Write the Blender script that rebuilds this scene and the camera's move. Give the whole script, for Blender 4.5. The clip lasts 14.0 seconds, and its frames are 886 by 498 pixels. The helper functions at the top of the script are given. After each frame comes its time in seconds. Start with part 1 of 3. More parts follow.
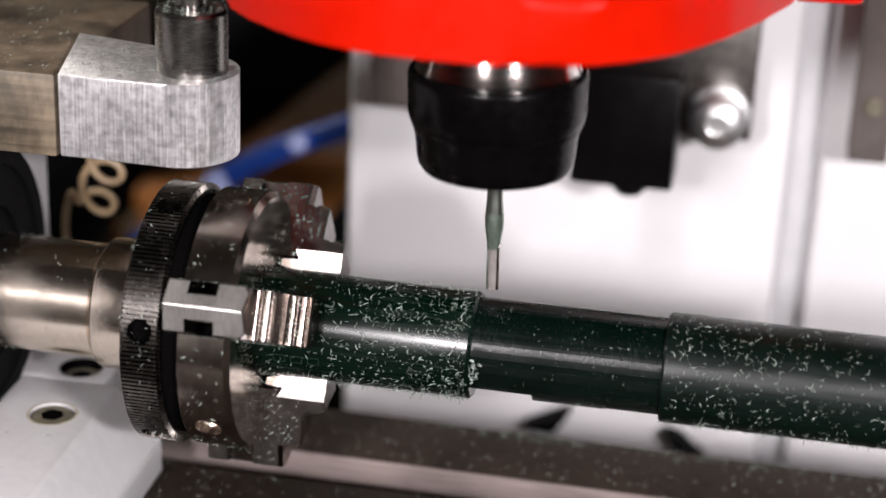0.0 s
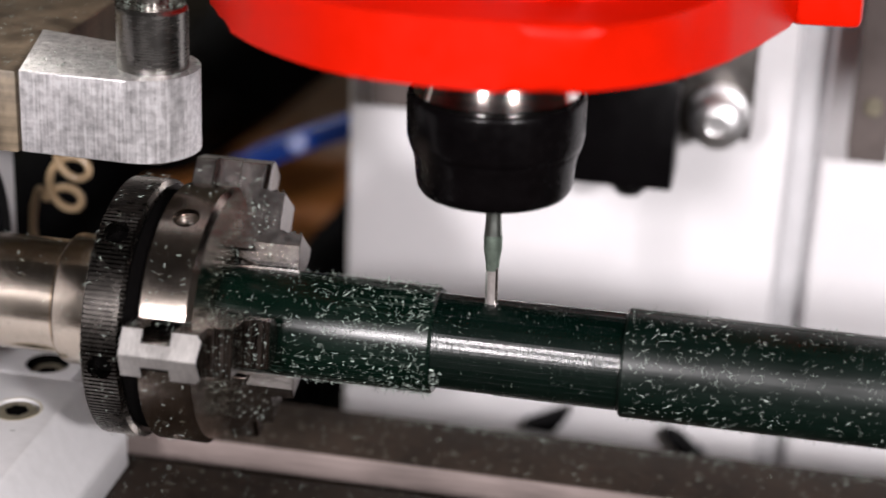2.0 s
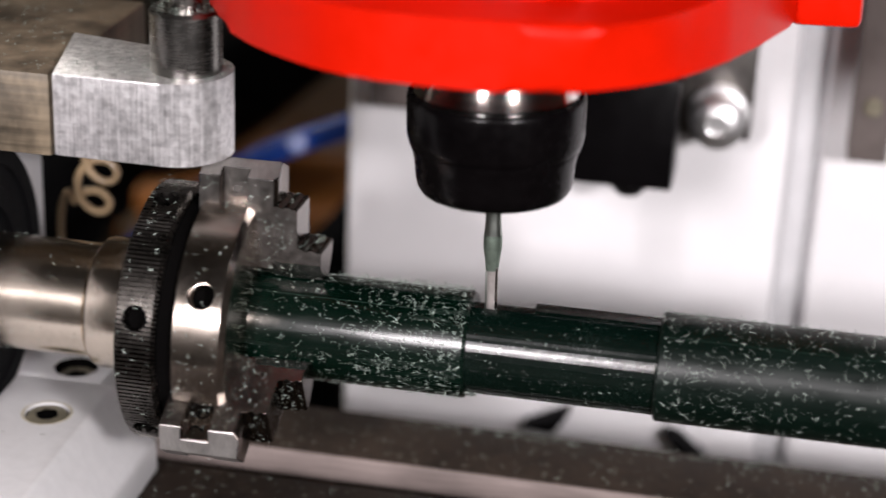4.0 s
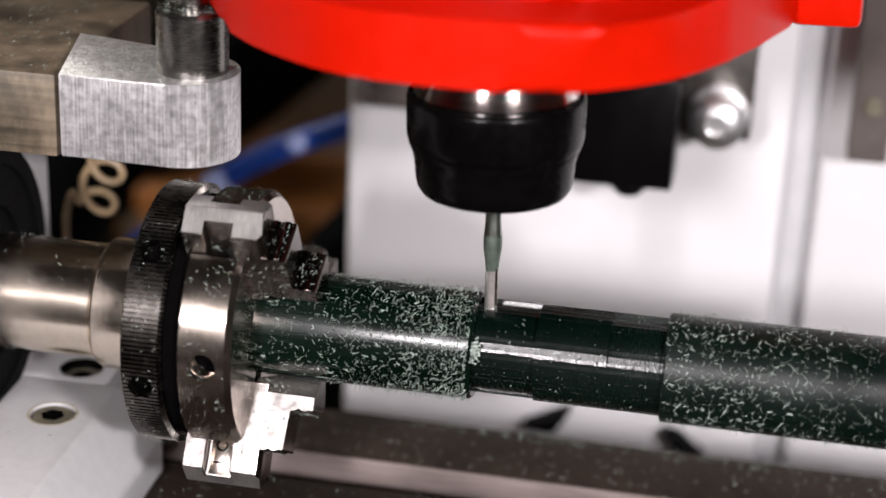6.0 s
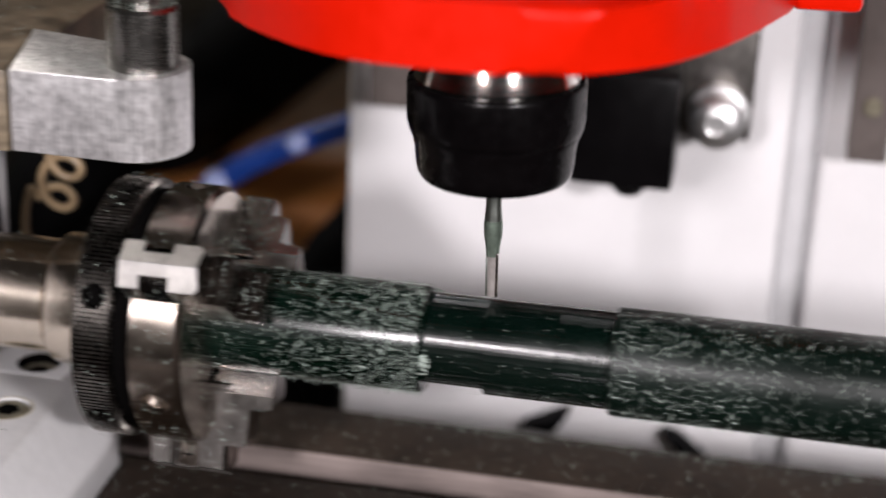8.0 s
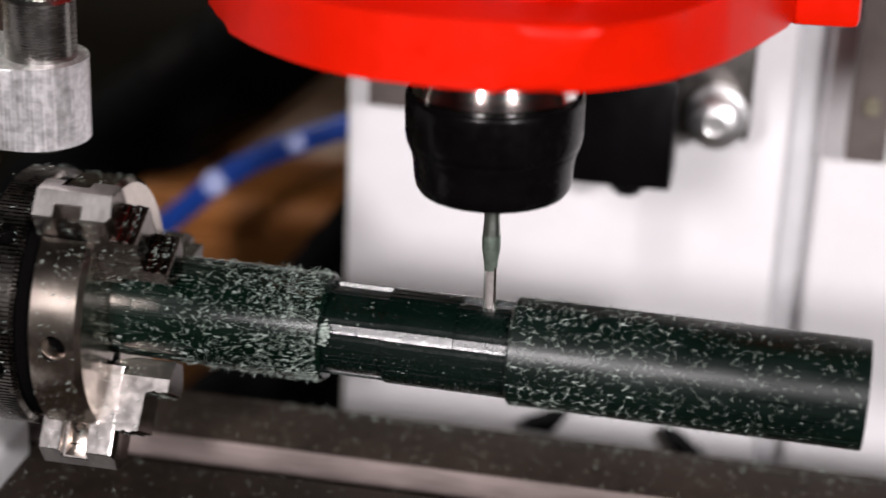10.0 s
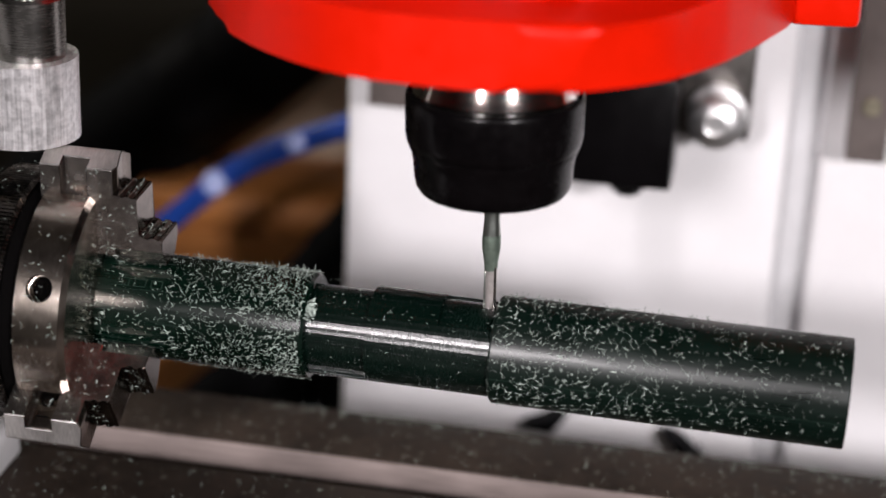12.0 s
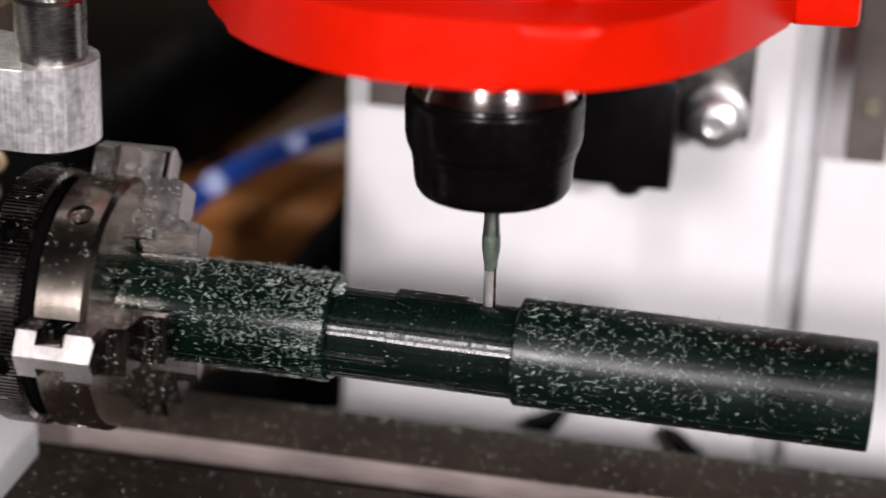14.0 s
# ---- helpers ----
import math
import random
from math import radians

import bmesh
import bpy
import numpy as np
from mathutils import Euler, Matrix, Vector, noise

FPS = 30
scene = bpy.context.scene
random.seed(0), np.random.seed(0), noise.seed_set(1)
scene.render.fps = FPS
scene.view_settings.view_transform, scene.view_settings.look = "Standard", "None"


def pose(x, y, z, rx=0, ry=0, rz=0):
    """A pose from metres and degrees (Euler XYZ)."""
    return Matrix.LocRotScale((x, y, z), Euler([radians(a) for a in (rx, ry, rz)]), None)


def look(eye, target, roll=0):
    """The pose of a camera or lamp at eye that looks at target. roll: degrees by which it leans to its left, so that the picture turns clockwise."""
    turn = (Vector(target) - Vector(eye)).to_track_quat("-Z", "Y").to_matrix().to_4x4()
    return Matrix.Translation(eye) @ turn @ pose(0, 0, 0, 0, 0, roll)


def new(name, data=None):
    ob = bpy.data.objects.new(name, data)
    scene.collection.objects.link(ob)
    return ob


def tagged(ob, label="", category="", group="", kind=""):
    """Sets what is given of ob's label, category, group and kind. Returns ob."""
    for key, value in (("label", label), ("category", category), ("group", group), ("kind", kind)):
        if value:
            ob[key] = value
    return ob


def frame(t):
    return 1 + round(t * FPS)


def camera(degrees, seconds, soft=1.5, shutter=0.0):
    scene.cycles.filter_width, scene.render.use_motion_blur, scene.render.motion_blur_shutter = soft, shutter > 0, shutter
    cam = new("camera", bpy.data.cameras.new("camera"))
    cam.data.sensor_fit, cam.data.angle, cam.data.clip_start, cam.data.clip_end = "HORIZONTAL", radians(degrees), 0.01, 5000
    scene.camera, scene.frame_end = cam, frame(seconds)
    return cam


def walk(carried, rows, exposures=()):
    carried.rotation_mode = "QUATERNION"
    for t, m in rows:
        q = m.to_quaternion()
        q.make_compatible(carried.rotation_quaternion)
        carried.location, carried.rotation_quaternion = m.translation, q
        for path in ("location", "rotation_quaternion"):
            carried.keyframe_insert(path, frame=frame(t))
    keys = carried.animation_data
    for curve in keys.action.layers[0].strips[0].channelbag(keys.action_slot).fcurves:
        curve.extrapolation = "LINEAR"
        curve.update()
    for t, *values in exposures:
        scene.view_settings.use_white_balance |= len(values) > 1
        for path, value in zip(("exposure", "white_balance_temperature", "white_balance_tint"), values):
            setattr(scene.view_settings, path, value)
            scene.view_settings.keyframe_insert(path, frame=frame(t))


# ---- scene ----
MM = 0.001
# ---- camera ----
cam = camera(26.54, 14.0, soft=1.6, shutter=0.6)
EYE = Vector((44.98, -308.22, 147.58)) * MM
AHEAD = Vector((-0.16109, 0.91001, -0.38201))
cam.data.dof.use_dof = True
cam.data.dof.focus_distance = 0.343
cam.data.dof.aperture_fstop = 8.8


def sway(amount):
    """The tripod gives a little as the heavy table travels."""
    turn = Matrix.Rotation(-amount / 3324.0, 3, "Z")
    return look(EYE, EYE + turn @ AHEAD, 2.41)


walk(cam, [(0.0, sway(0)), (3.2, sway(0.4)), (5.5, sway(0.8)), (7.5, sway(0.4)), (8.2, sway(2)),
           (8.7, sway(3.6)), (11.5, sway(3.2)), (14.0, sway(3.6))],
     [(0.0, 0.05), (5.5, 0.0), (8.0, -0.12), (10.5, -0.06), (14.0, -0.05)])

# ---- world and lamps ----
world = bpy.data.worlds.new("workshop_dim")
world.use_nodes = True
world.node_tree.nodes["Background"].inputs[0].default_value = (0.75, 0.8, 0.9, 1)
world.node_tree.nodes["Background"].inputs[1].default_value = 0.009
scene.world = world
scene.view_settings.exposure = 0.0


def lamp(name, eye, target, size, watts, colour):
    data = bpy.data.lights.new(name, "AREA")
    data.shape, data.size, data.energy, data.color = "DISK", size * MM, watts, colour
    ob = new(name, data)
    ob.matrix_world = look(Vector(eye) * MM, Vector(target) * MM)
    return ob


lamp("work_lamp_a", (-110, -560, 216), (10, 20, 0), 60, 3.0, (1.0, 0.935, 0.96))
# Unseen fill light, added to lift the background; set aside from the rod's reflection.
lamp("background_fill", (-900, 400, 950), (-110, 160, -60), 400, 7.5, (1.0, 0.95, 0.88))
lamp("work_lamp_b", (310, -480, 222), (10, 20, 0), 60, 4.2, (1.0, 0.935, 0.96))


# ---- materials ----
def material(name, colour, rough=0.5, metal=0.0, vary=0.15, grain=900.0, bump=0.1, stretch=(1, 1, 1), coat=0.0,
             patch=60.0, speck=None, spec=0.5):
    """Principled surface with fine grain, broad patches and optional specks."""
    m = bpy.data.materials.new(name)
    m.use_nodes = True
    nt = m.node_tree
    N, L = nt.nodes, nt.links
    b = N["Principled BSDF"]
    b.inputs["Metallic"].default_value = metal
    b.inputs["Specular IOR Level"].default_value = spec
    b.inputs["Coat Weight"].default_value = coat
    b.inputs["Coat Roughness"].default_value = 0.12
    tc = N.new("ShaderNodeTexCoord")
    mp = N.new("ShaderNodeMapping")
    mp.inputs["Scale"].default_value = stretch
    L.new(tc.outputs["Object"], mp.inputs["Vector"])
    fine = N.new("ShaderNodeTexNoise")
    fine.inputs["Scale"].default_value = grain
    fine.inputs["Detail"].default_value = 5
    L.new(mp.outputs["Vector"], fine.inputs["Vector"])
    broad = N.new("ShaderNodeTexNoise")
    broad.inputs["Scale"].default_value = patch
    broad.inputs["Detail"].default_value = 3
    L.new(tc.outputs["Object"], broad.inputs["Vector"])
    add = N.new("ShaderNodeMath")
    add.operation = "ADD"
    L.new(fine.outputs["Fac"], add.inputs[0])
    L.new(broad.outputs["Fac"], add.inputs[1])
    span = N.new("ShaderNodeMapRange")
    span.inputs["From Min"].default_value, span.inputs["From Max"].default_value = 0.6, 1.4
    span.inputs["To Min"].default_value, span.inputs["To Max"].default_value = 1 - vary, 1 + vary
    L.new(add.outputs[0], span.inputs["Value"])
    mul = N.new("ShaderNodeVectorMath")
    mul.operation = "SCALE"
    mul.inputs[0].default_value = colour
    L.new(span.outputs[0], mul.inputs["Scale"])
    out = mul.outputs["Vector"]
    if speck:
        pip = N.new("ShaderNodeTexVoronoi")
        pip.inputs["Scale"].default_value = speck[1]
        L.new(tc.outputs["Object"], pip.inputs["Vector"])
        cut = N.new("ShaderNodeMapRange")
        cut.inputs["From Min"].default_value, cut.inputs["From Max"].default_value = speck[2], speck[2] * 0.7
        L.new(pip.outputs["Distance"], cut.inputs["Value"])
        mix = N.new("ShaderNodeMix")
        mix.data_type = "RGBA"
        L.new(cut.outputs[0], mix.inputs["Factor"])
        L.new(out, mix.inputs["A"])
        mix.inputs["B"].default_value = (*speck[0], 1)
        out = mix.outputs["Result"]
    L.new(out, b.inputs["Base Color"])
    wobble = 0.05 if metal > 0.6 else 0.1
    r = N.new("ShaderNodeMapRange")
    r.inputs["From Min"].default_value, r.inputs["From Max"].default_value = 0.6, 1.4
    r.inputs["To Min"].default_value, r.inputs["To Max"].default_value = max(0.03, rough - wobble), min(1, rough + wobble)
    L.new(add.outputs[0], r.inputs["Value"])
    L.new(r.outputs[0], b.inputs["Roughness"])
    if bump:
        bp = N.new("ShaderNodeBump")
        bp.inputs["Strength"].default_value = bump
        bp.inputs["Distance"].default_value = 0.0003
        L.new(fine.outputs["Fac"], bp.inputs["Height"])
        L.new(bp.outputs["Normal"], b.inputs["Normal"])
    return m


TURNED = material("turned_steel", (0.56, 0.49, 0.43), 0.19, 1.0, 0.2, 500, 0.1, (14, 1, 1), patch=140)
SHAFT = material("shaft_steel", (0.76, 0.67, 0.57), 0.2, 1.0, 0.18, 500, 0.08, (14, 1, 1), patch=120)
POSTSTEEL = material("dull_post_steel", (0.26, 0.25, 0.235), 0.27, 1.0, 0.3, 500, 0.015, (1, 1, 10), patch=200)
NOSE = material("polished_nose", (0.66, 0.62, 0.59), 0.12, 1.0, 0.08, 400, 0.12, (0.02, 0.02, 8))
GROUND = material("ground_steel", (0.55, 0.52, 0.50), 0.245, 1.0, 0.3, 600, 0.08, (1, 1, 6), patch=160)
GROUNDEND = material("ground_jaw_end", (0.54, 0.52, 0.50), 0.34, 0.85, 0.3, 600, 0.2, (6, 1, 1), patch=160)
STEP = material("oily_jaw_steel", (0.15, 0.125, 0.11), 0.22, 1.0, 0.5, 500, 0.08, (6, 1, 1), patch=140)
DARKSTEEL = material("dark_steel", (0.16, 0.15, 0.14), 0.4, 1.0, 0.3, 500, 0.1)
RINGSTEEL = material("browned_steel", (0.13, 0.12, 0.11), 0.27, 1.0, 0.45, 600, 0.05)
NUT = material("satin_black_nut", (0.002, 0.0016, 0.0018), 0.24, 0.0, 0.3, 500, 0.0, spec=0.13)
DUSTY = material("dusty_carbide", (0.27, 0.34, 0.28), 0.36, 0.8, 0.5, 500, 0.1)
FLUTE = material("ground_flute_steel", (0.52, 0.48, 0.46), 0.34, 0.7, 0.35, 500, 0.05)
SOCKET = material("oily_screw", (0.20, 0.18, 0.13), 0.4, 0.3, 0.4, 500, 0.1)
# Near-black: the shade inside bores, sockets and gaps is put into the colour.
RECESSBLACK = material("shaded_recess_black", (0.002, 0.0018, 0.0018), 0.9, 0.0, 0.3, spec=0.02)
ALU = material("milled_aluminium", (0.80, 0.785, 0.79), 0.33, 0.8, 0.5, 420, 0.6, (6, 6, 0.2), patch=700)
RED = material("red_paint", (0.57, 0.0075, 0.0005), 0.38, 0.0, 0.07, 300, 0.04, spec=0.12, patch=25)
WHITE = material("white_paint", (0.80, 0.79, 0.80), 0.42, 0.0, 0.04, 700, 0.05)
PLATEWHITE = material("dull_white_paint", (0.60, 0.60, 0.605), 0.38, 0.0, 0.08, 400, 0.06)
GREYWHITE = material("grey_white", (0.52, 0.52, 0.53), 0.4, 0.0, 0.08, 500, 0.06)
GREEN = material("dark_green_plastic", (0.0008, 0.0058, 0.0034), 0.24, 0.0, 0.35, 260, 0.06, (0.3, 4, 4), spec=0.55)
DUSTGREEN = material("dust_filmed_green_plastic", (0.0008, 0.005, 0.0032), 0.34, 0.0, 0.4, 260, 0.05, (0.3, 4, 4), spec=0.45)
CUT = material("milled_green_plastic", (0.0007, 0.0042, 0.0028), 0.22, 0.0, 0.4, 900, 0.12, (5, 1, 1), spec=0.58)
SCRIBE = material("scribed_plastic", (0.012, 0.024, 0.018), 0.4, 0.0, 0.3, 300, 0.0, spec=0.2)
CHIP = material("plastic_swarf", (0.32, 0.375, 0.335), 0.5, 0.0, 0.35, 400, 0.0)
TABLE = material("table_iron", (0.024, 0.0172, 0.013), 0.65, 0.0, 0.55, 500, 0.3, speck=((0.08, 0.077, 0.063), 330, 0.2), spec=0.1)
# Far lighter than the table iron: the light on the slot wall is coloured in.
SLOTWALL = material("slot_wall_iron", (0.25, 0.205, 0.19), 0.5, 0.3, 0.35, 500, 0.2, (0.2, 1, 3))
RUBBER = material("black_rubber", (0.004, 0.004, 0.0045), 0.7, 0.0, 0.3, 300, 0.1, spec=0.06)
BLACKPLASTIC = material("black_plastic", (0.0035, 0.003, 0.0035), 0.4, 0.0, 0.2, 300, 0.05, spec=0.12)
BLUE = material("blue_hose", (0.010, 0.047, 0.27), 0.4, 0.0, 0.1, 200, 0.02, coat=0.05, spec=0.25)
# Pale colour of the soft lamp glints set on the hose.
GLINTBLUE = material("pale_blue_glint", (0.36, 0.42, 0.72), 0.3, 0.0, 0.1, 200, 0.02)
OILSTAIN = material("oil_stained_paint", (0.42, 0.38, 0.28), 0.35, 0.0, 0.4, 500, 0.05)
WOOD = material("brown_wood", (0.46, 0.175, 0.045), 0.55, 0.0, 0.07, 120, 0.2, (1, 1, 6))
TAN = material("tan_board", (0.55, 0.44, 0.32), 0.6, 0.0, 0.2, 120, 0.1)
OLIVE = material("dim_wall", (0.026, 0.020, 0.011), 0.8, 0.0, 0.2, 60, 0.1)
COIL = material("cream_coil", (0.33, 0.235, 0.135), 0.4, 0.0, 0.15, 300, 0.05)
WEATHERED = material("oiled_cast_plate", (0.165, 0.13, 0.088), 0.5, 0.1, 0.75, 160, 0.3, (0.25, 0.25, 4), patch=45)
RAIL = material("rail_steel", (0.16, 0.135, 0.125), 0.5, 0.3, 0.15, 300, 0.1)
CARBIDE = material("carbide", (0.46, 0.50, 0.46), 0.33, 1.0, 0.35, 500, 0.0)
ZINC = material("zinc_plated", (0.86, 0.86, 0.86), 0.4, 1.0, 0.15, 500, 0.05)
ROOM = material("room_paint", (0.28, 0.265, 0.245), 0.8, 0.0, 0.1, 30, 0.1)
# For the unseen sides and ceiling, made dark so the steel reflects little light.
DIMROOM = material("darkened_room_paint", (0.075, 0.068, 0.058), 0.8, 0.0, 0.2, 30, 0.1)
FLOORMAT = material("workshop_floor", (0.10, 0.09, 0.08), 0.8, 0.0, 0.2, 40, 0.1)


def crossed_marks(m, stretch, scale, low, high):
    """Darken and brighten a metal along a second set of tool marks."""
    nt = m.node_tree
    tc = nt.nodes.new("ShaderNodeTexCoord")
    mp = nt.nodes.new("ShaderNodeMapping")
    mp.inputs["Scale"].default_value = stretch
    noise = nt.nodes.new("ShaderNodeTexNoise")
    noise.inputs["Scale"].default_value = scale
    noise.inputs["Detail"].default_value = 6
    noise.inputs["Roughness"].default_value = 0.65
    span = nt.nodes.new("ShaderNodeMapRange")
    span.inputs["From Min"].default_value, span.inputs["From Max"].default_value = 0.36, 0.64
    span.inputs["To Min"].default_value, span.inputs["To Max"].default_value = low, high
    mul = nt.nodes.new("ShaderNodeVectorMath")
    mul.operation = "SCALE"
    b = nt.nodes["Principled BSDF"]
    source = b.inputs["Base Color"].links[0].from_socket
    nt.links.new(tc.outputs["Object"], mp.inputs["Vector"])
    nt.links.new(mp.outputs["Vector"], noise.inputs["Vector"])
    nt.links.new(noise.outputs["Fac"], span.inputs["Value"])
    nt.links.new(source, mul.inputs[0])
    nt.links.new(span.outputs[0], mul.inputs["Scale"])
    nt.links.new(mul.outputs["Vector"], b.inputs["Base Color"])


crossed_marks(ALU, (0.25, 1.2, 3.0), 420, 0.93, 1.06)
crossed_marks(TURNED, (0.6, 1.0, 1.0), 110, 0.75, 1.12)
crossed_marks(WEATHERED, (1.0, 1.0, 0.5), 90, 0.45, 1.4)


# ---- mesh helpers, in millimetres ----
def vary_islands(m, low, high):
    """Let each loose piece of a mesh have its own brightness."""
    nt = m.node_tree
    geo = nt.nodes.new("ShaderNodeNewGeometry")
    span = nt.nodes.new("ShaderNodeMapRange")
    span.inputs["To Min"].default_value, span.inputs["To Max"].default_value = low, high
    mul = nt.nodes.new("ShaderNodeVectorMath")
    mul.operation = "SCALE"
    b = nt.nodes["Principled BSDF"]
    source = b.inputs["Base Color"].links[0].from_socket
    nt.links.new(geo.outputs["Random Per Island"], span.inputs["Value"])
    nt.links.new(source, mul.inputs[0])
    nt.links.new(span.outputs[0], mul.inputs["Scale"])
    nt.links.new(mul.outputs["Vector"], b.inputs["Base Color"])


vary_islands(CHIP, 0.3, 1.5)


def finish(bm, angle=35):
    bmesh.ops.recalc_face_normals(bm, faces=bm.faces)
    for f in bm.faces:
        f.smooth = True
    for e in bm.edges:
        if len(e.link_faces) == 2 and e.calc_face_angle(0) > radians(angle):
            e.smooth = False
    return bm


def part(name, bm, mat, parent=None, label="", angle=35):
    finish(bm, angle)
    bmesh.ops.scale(bm, vec=(MM, MM, MM), verts=bm.verts)
    me = bpy.data.meshes.new(name)
    bm.to_mesh(me)
    bm.free()
    me.materials.append(mat)
    ob = new(name, me)
    if parent:
        ob.parent = parent
    if label:
        tagged(ob, label)
    return ob


def thing(name, label, category, group="", kind=""):
    return tagged(new(name), label, category, group, kind)


def lathe(profile, seg=72, axis="X", loop=False):
    """Revolve (along, radius) pairs round an axis; ends close by themselves."""
    bm = bmesh.new()
    rings = []
    for a, r in profile:
        ring = []
        for i in range(seg):
            t = 2 * math.pi * i / seg
            c, s = r * math.cos(t), r * math.sin(t)
            ring.append(bm.verts.new((a, c, s) if axis == "X" else (c, s, a)))
        rings.append(ring)
    for u, v in zip(rings, rings[1:] + rings[:1] if loop else rings[1:]):
        for i in range(seg):
            j = (i + 1) % seg
            bm.faces.new((u[i], u[j], v[j], v[i]))
    if not loop:
        bm.faces.new(rings[0])
        bm.faces.new(rings[-1])
    return bm


def block(x0, x1, y0, y1, z0, z1, bevel=0.4, bm=None):
    bm = bm or bmesh.new()
    made = bmesh.ops.create_cube(bm, size=1)["verts"]
    bmesh.ops.scale(bm, vec=(x1 - x0, y1 - y0, z1 - z0), verts=made)
    bmesh.ops.translate(bm, vec=((x0 + x1) / 2, (y0 + y1) / 2, (z0 + z1) / 2), verts=made)
    if bevel:
        edges = list({e for v in made for e in v.link_edges})
        bmesh.ops.bevel(bm, geom=edges, offset=bevel, segments=2, affect="EDGES", profile=0.5)
    return bm


def prism(points, lo, hi, axis="Z", bevel=0.0, segments=2):
    """Extrude a closed outline along an axis. Outline pairs: Z: (x, y); Y: (x, z); X: (y, z)."""
    bm = bmesh.new()

    def place(p, h):
        return {"Z": (p[0], p[1], h), "Y": (p[0], h, p[1]), "X": (h, p[0], p[1])}[axis]
    a = [bm.verts.new(place(p, lo)) for p in points]
    b = [bm.verts.new(place(p, hi)) for p in points]
    bm.faces.new(a)
    bm.faces.new(b)
    for i in range(len(points)):
        j = (i + 1) % len(points)
        bm.faces.new((a[i], a[j], b[j], b[i]))
    if bevel:
        bmesh.ops.bevel(bm, geom=list(bm.edges), offset=bevel, segments=segments, affect="EDGES", profile=0.5)
    return bm


def carve(ob, poses, radius, depth):
    """Drill round holes into a mesh; each pose's z axis is the drill."""
    bm = bmesh.new()
    for m in poses:
        made = bmesh.ops.create_cone(bm, cap_ends=True, segments=28, radius1=radius * MM, radius2=radius * MM, depth=2 * depth * MM)["verts"]
        bmesh.ops.transform(bm, matrix=m, verts=made)
    me = bpy.data.meshes.new("drill")
    bm.to_mesh(me)
    drill = new("drill", me)
    mod = ob.modifiers.new("drilled", "BOOLEAN")
    mod.operation, mod.solver, mod.object = "DIFFERENCE", "EXACT", drill
    mesh = bpy.data.meshes.new_from_object(ob.evaluated_get(bpy.context.evaluated_depsgraph_get()))
    ob.modifiers.clear()
    ob.data = mesh
    bpy.data.objects.remove(drill)


def rounded(points, times=2):
    """Cut the corners of a closed outline."""
    for _ in range(times):
        points = [q for a, b in zip(points, points[1:] + points[:1])
                  for q in ((0.75 * a[0] + 0.25 * b[0], 0.75 * a[1] + 0.25 * b[1]), (0.25 * a[0] + 0.75 * b[0], 0.25 * a[1] + 0.75 * b[1]))]
    return points


def tube(points, radius, seg=16):
    """A round hose along a smooth line through points."""
    P = [Vector(p) for p in points]
    line = []
    for i in range(len(P) - 1):
        p0, p1, p2, p3 = P[max(i - 1, 0)], P[i], P[i + 1], P[min(i + 2, len(P) - 1)]
        for k in range(6):
            t = k / 6
            line.append(0.5 * ((2 * p1) + (p2 - p0) * t + (2 * p0 - 5 * p1 + 4 * p2 - p3) * t * t
                               + (3 * p1 - p0 - 3 * p2 + p3) * t ** 3))
    line.append(P[-1])
    bm = bmesh.new()
    rings = []
    for i, c in enumerate(line):
        d = (line[min(i + 1, len(line) - 1)] - line[max(i - 1, 0)]).normalized()
        u = d.orthogonal().normalized() if not rings else (u - d * u.dot(d)).normalized()
        w = d.cross(u)
        rings.append([bm.verts.new(c + (u * math.cos(a) + w * math.sin(a)) * radius)
                      for a in (2 * math.pi * k / seg for k in range(seg))])
    for a, b in zip(rings, rings[1:]):
        for k in range(seg):
            bm.faces.new((a[k], a[(k + 1) % seg], b[(k + 1) % seg], b[k]))
    bm.faces.new(rings[0])
    bm.faces.new(rings[-1])
    return bm


def swarf(count, sampler, rng, size=(0.35, 1.15), width=0.085, lift=0.45):
    """Many small curled shavings lying on a surface; the sampler gives place and normal."""
    verts, faces = [], []
    for _ in range(count):
        p, n = sampler(rng)
        n = n.normalized()
        u = n.orthogonal().normalized()
        u = Matrix.Rotation(rng.uniform(0, 2 * math.pi), 3, n) @ u
        w = n.cross(u)
        length, wide = size[0] + (size[1] - size[0]) * rng.random() ** 1.8, width * rng.uniform(0.5, 1.4)
        bend, rise = rng.uniform(-0.5, 0.5) * length, rng.uniform(0.1, 1.0) * lift
        base = len(verts)
        for k in range(4):
            t = k / 3 - 0.5
            mid = p + u * (t * length) + w * (bend * (0.25 - t * t) * 2) + n * (0.06 + rise * (k / 3) * rng.uniform(0.3, 1))
            verts += [mid - w * wide / 2, mid + w * wide / 2 + n * wide * 0.6]
        faces += [(base + 2 * k, base + 2 * k + 1, base + 2 * k + 3, base + 2 * k + 2) for k in range(3)]
    me = bpy.data.meshes.new("swarf")
    me.from_pydata([tuple(v * MM) for v in verts], [], faces)
    me.materials.append(CHIP)
    return me


def shavings(parent, count, sampler, seed, label="pale green plastic shavings", **kw):
    ob = new("swarf", swarf(count, sampler, random.Random(seed), **kw))
    ob.parent = parent
    return tagged(ob, label, kind="stuff")


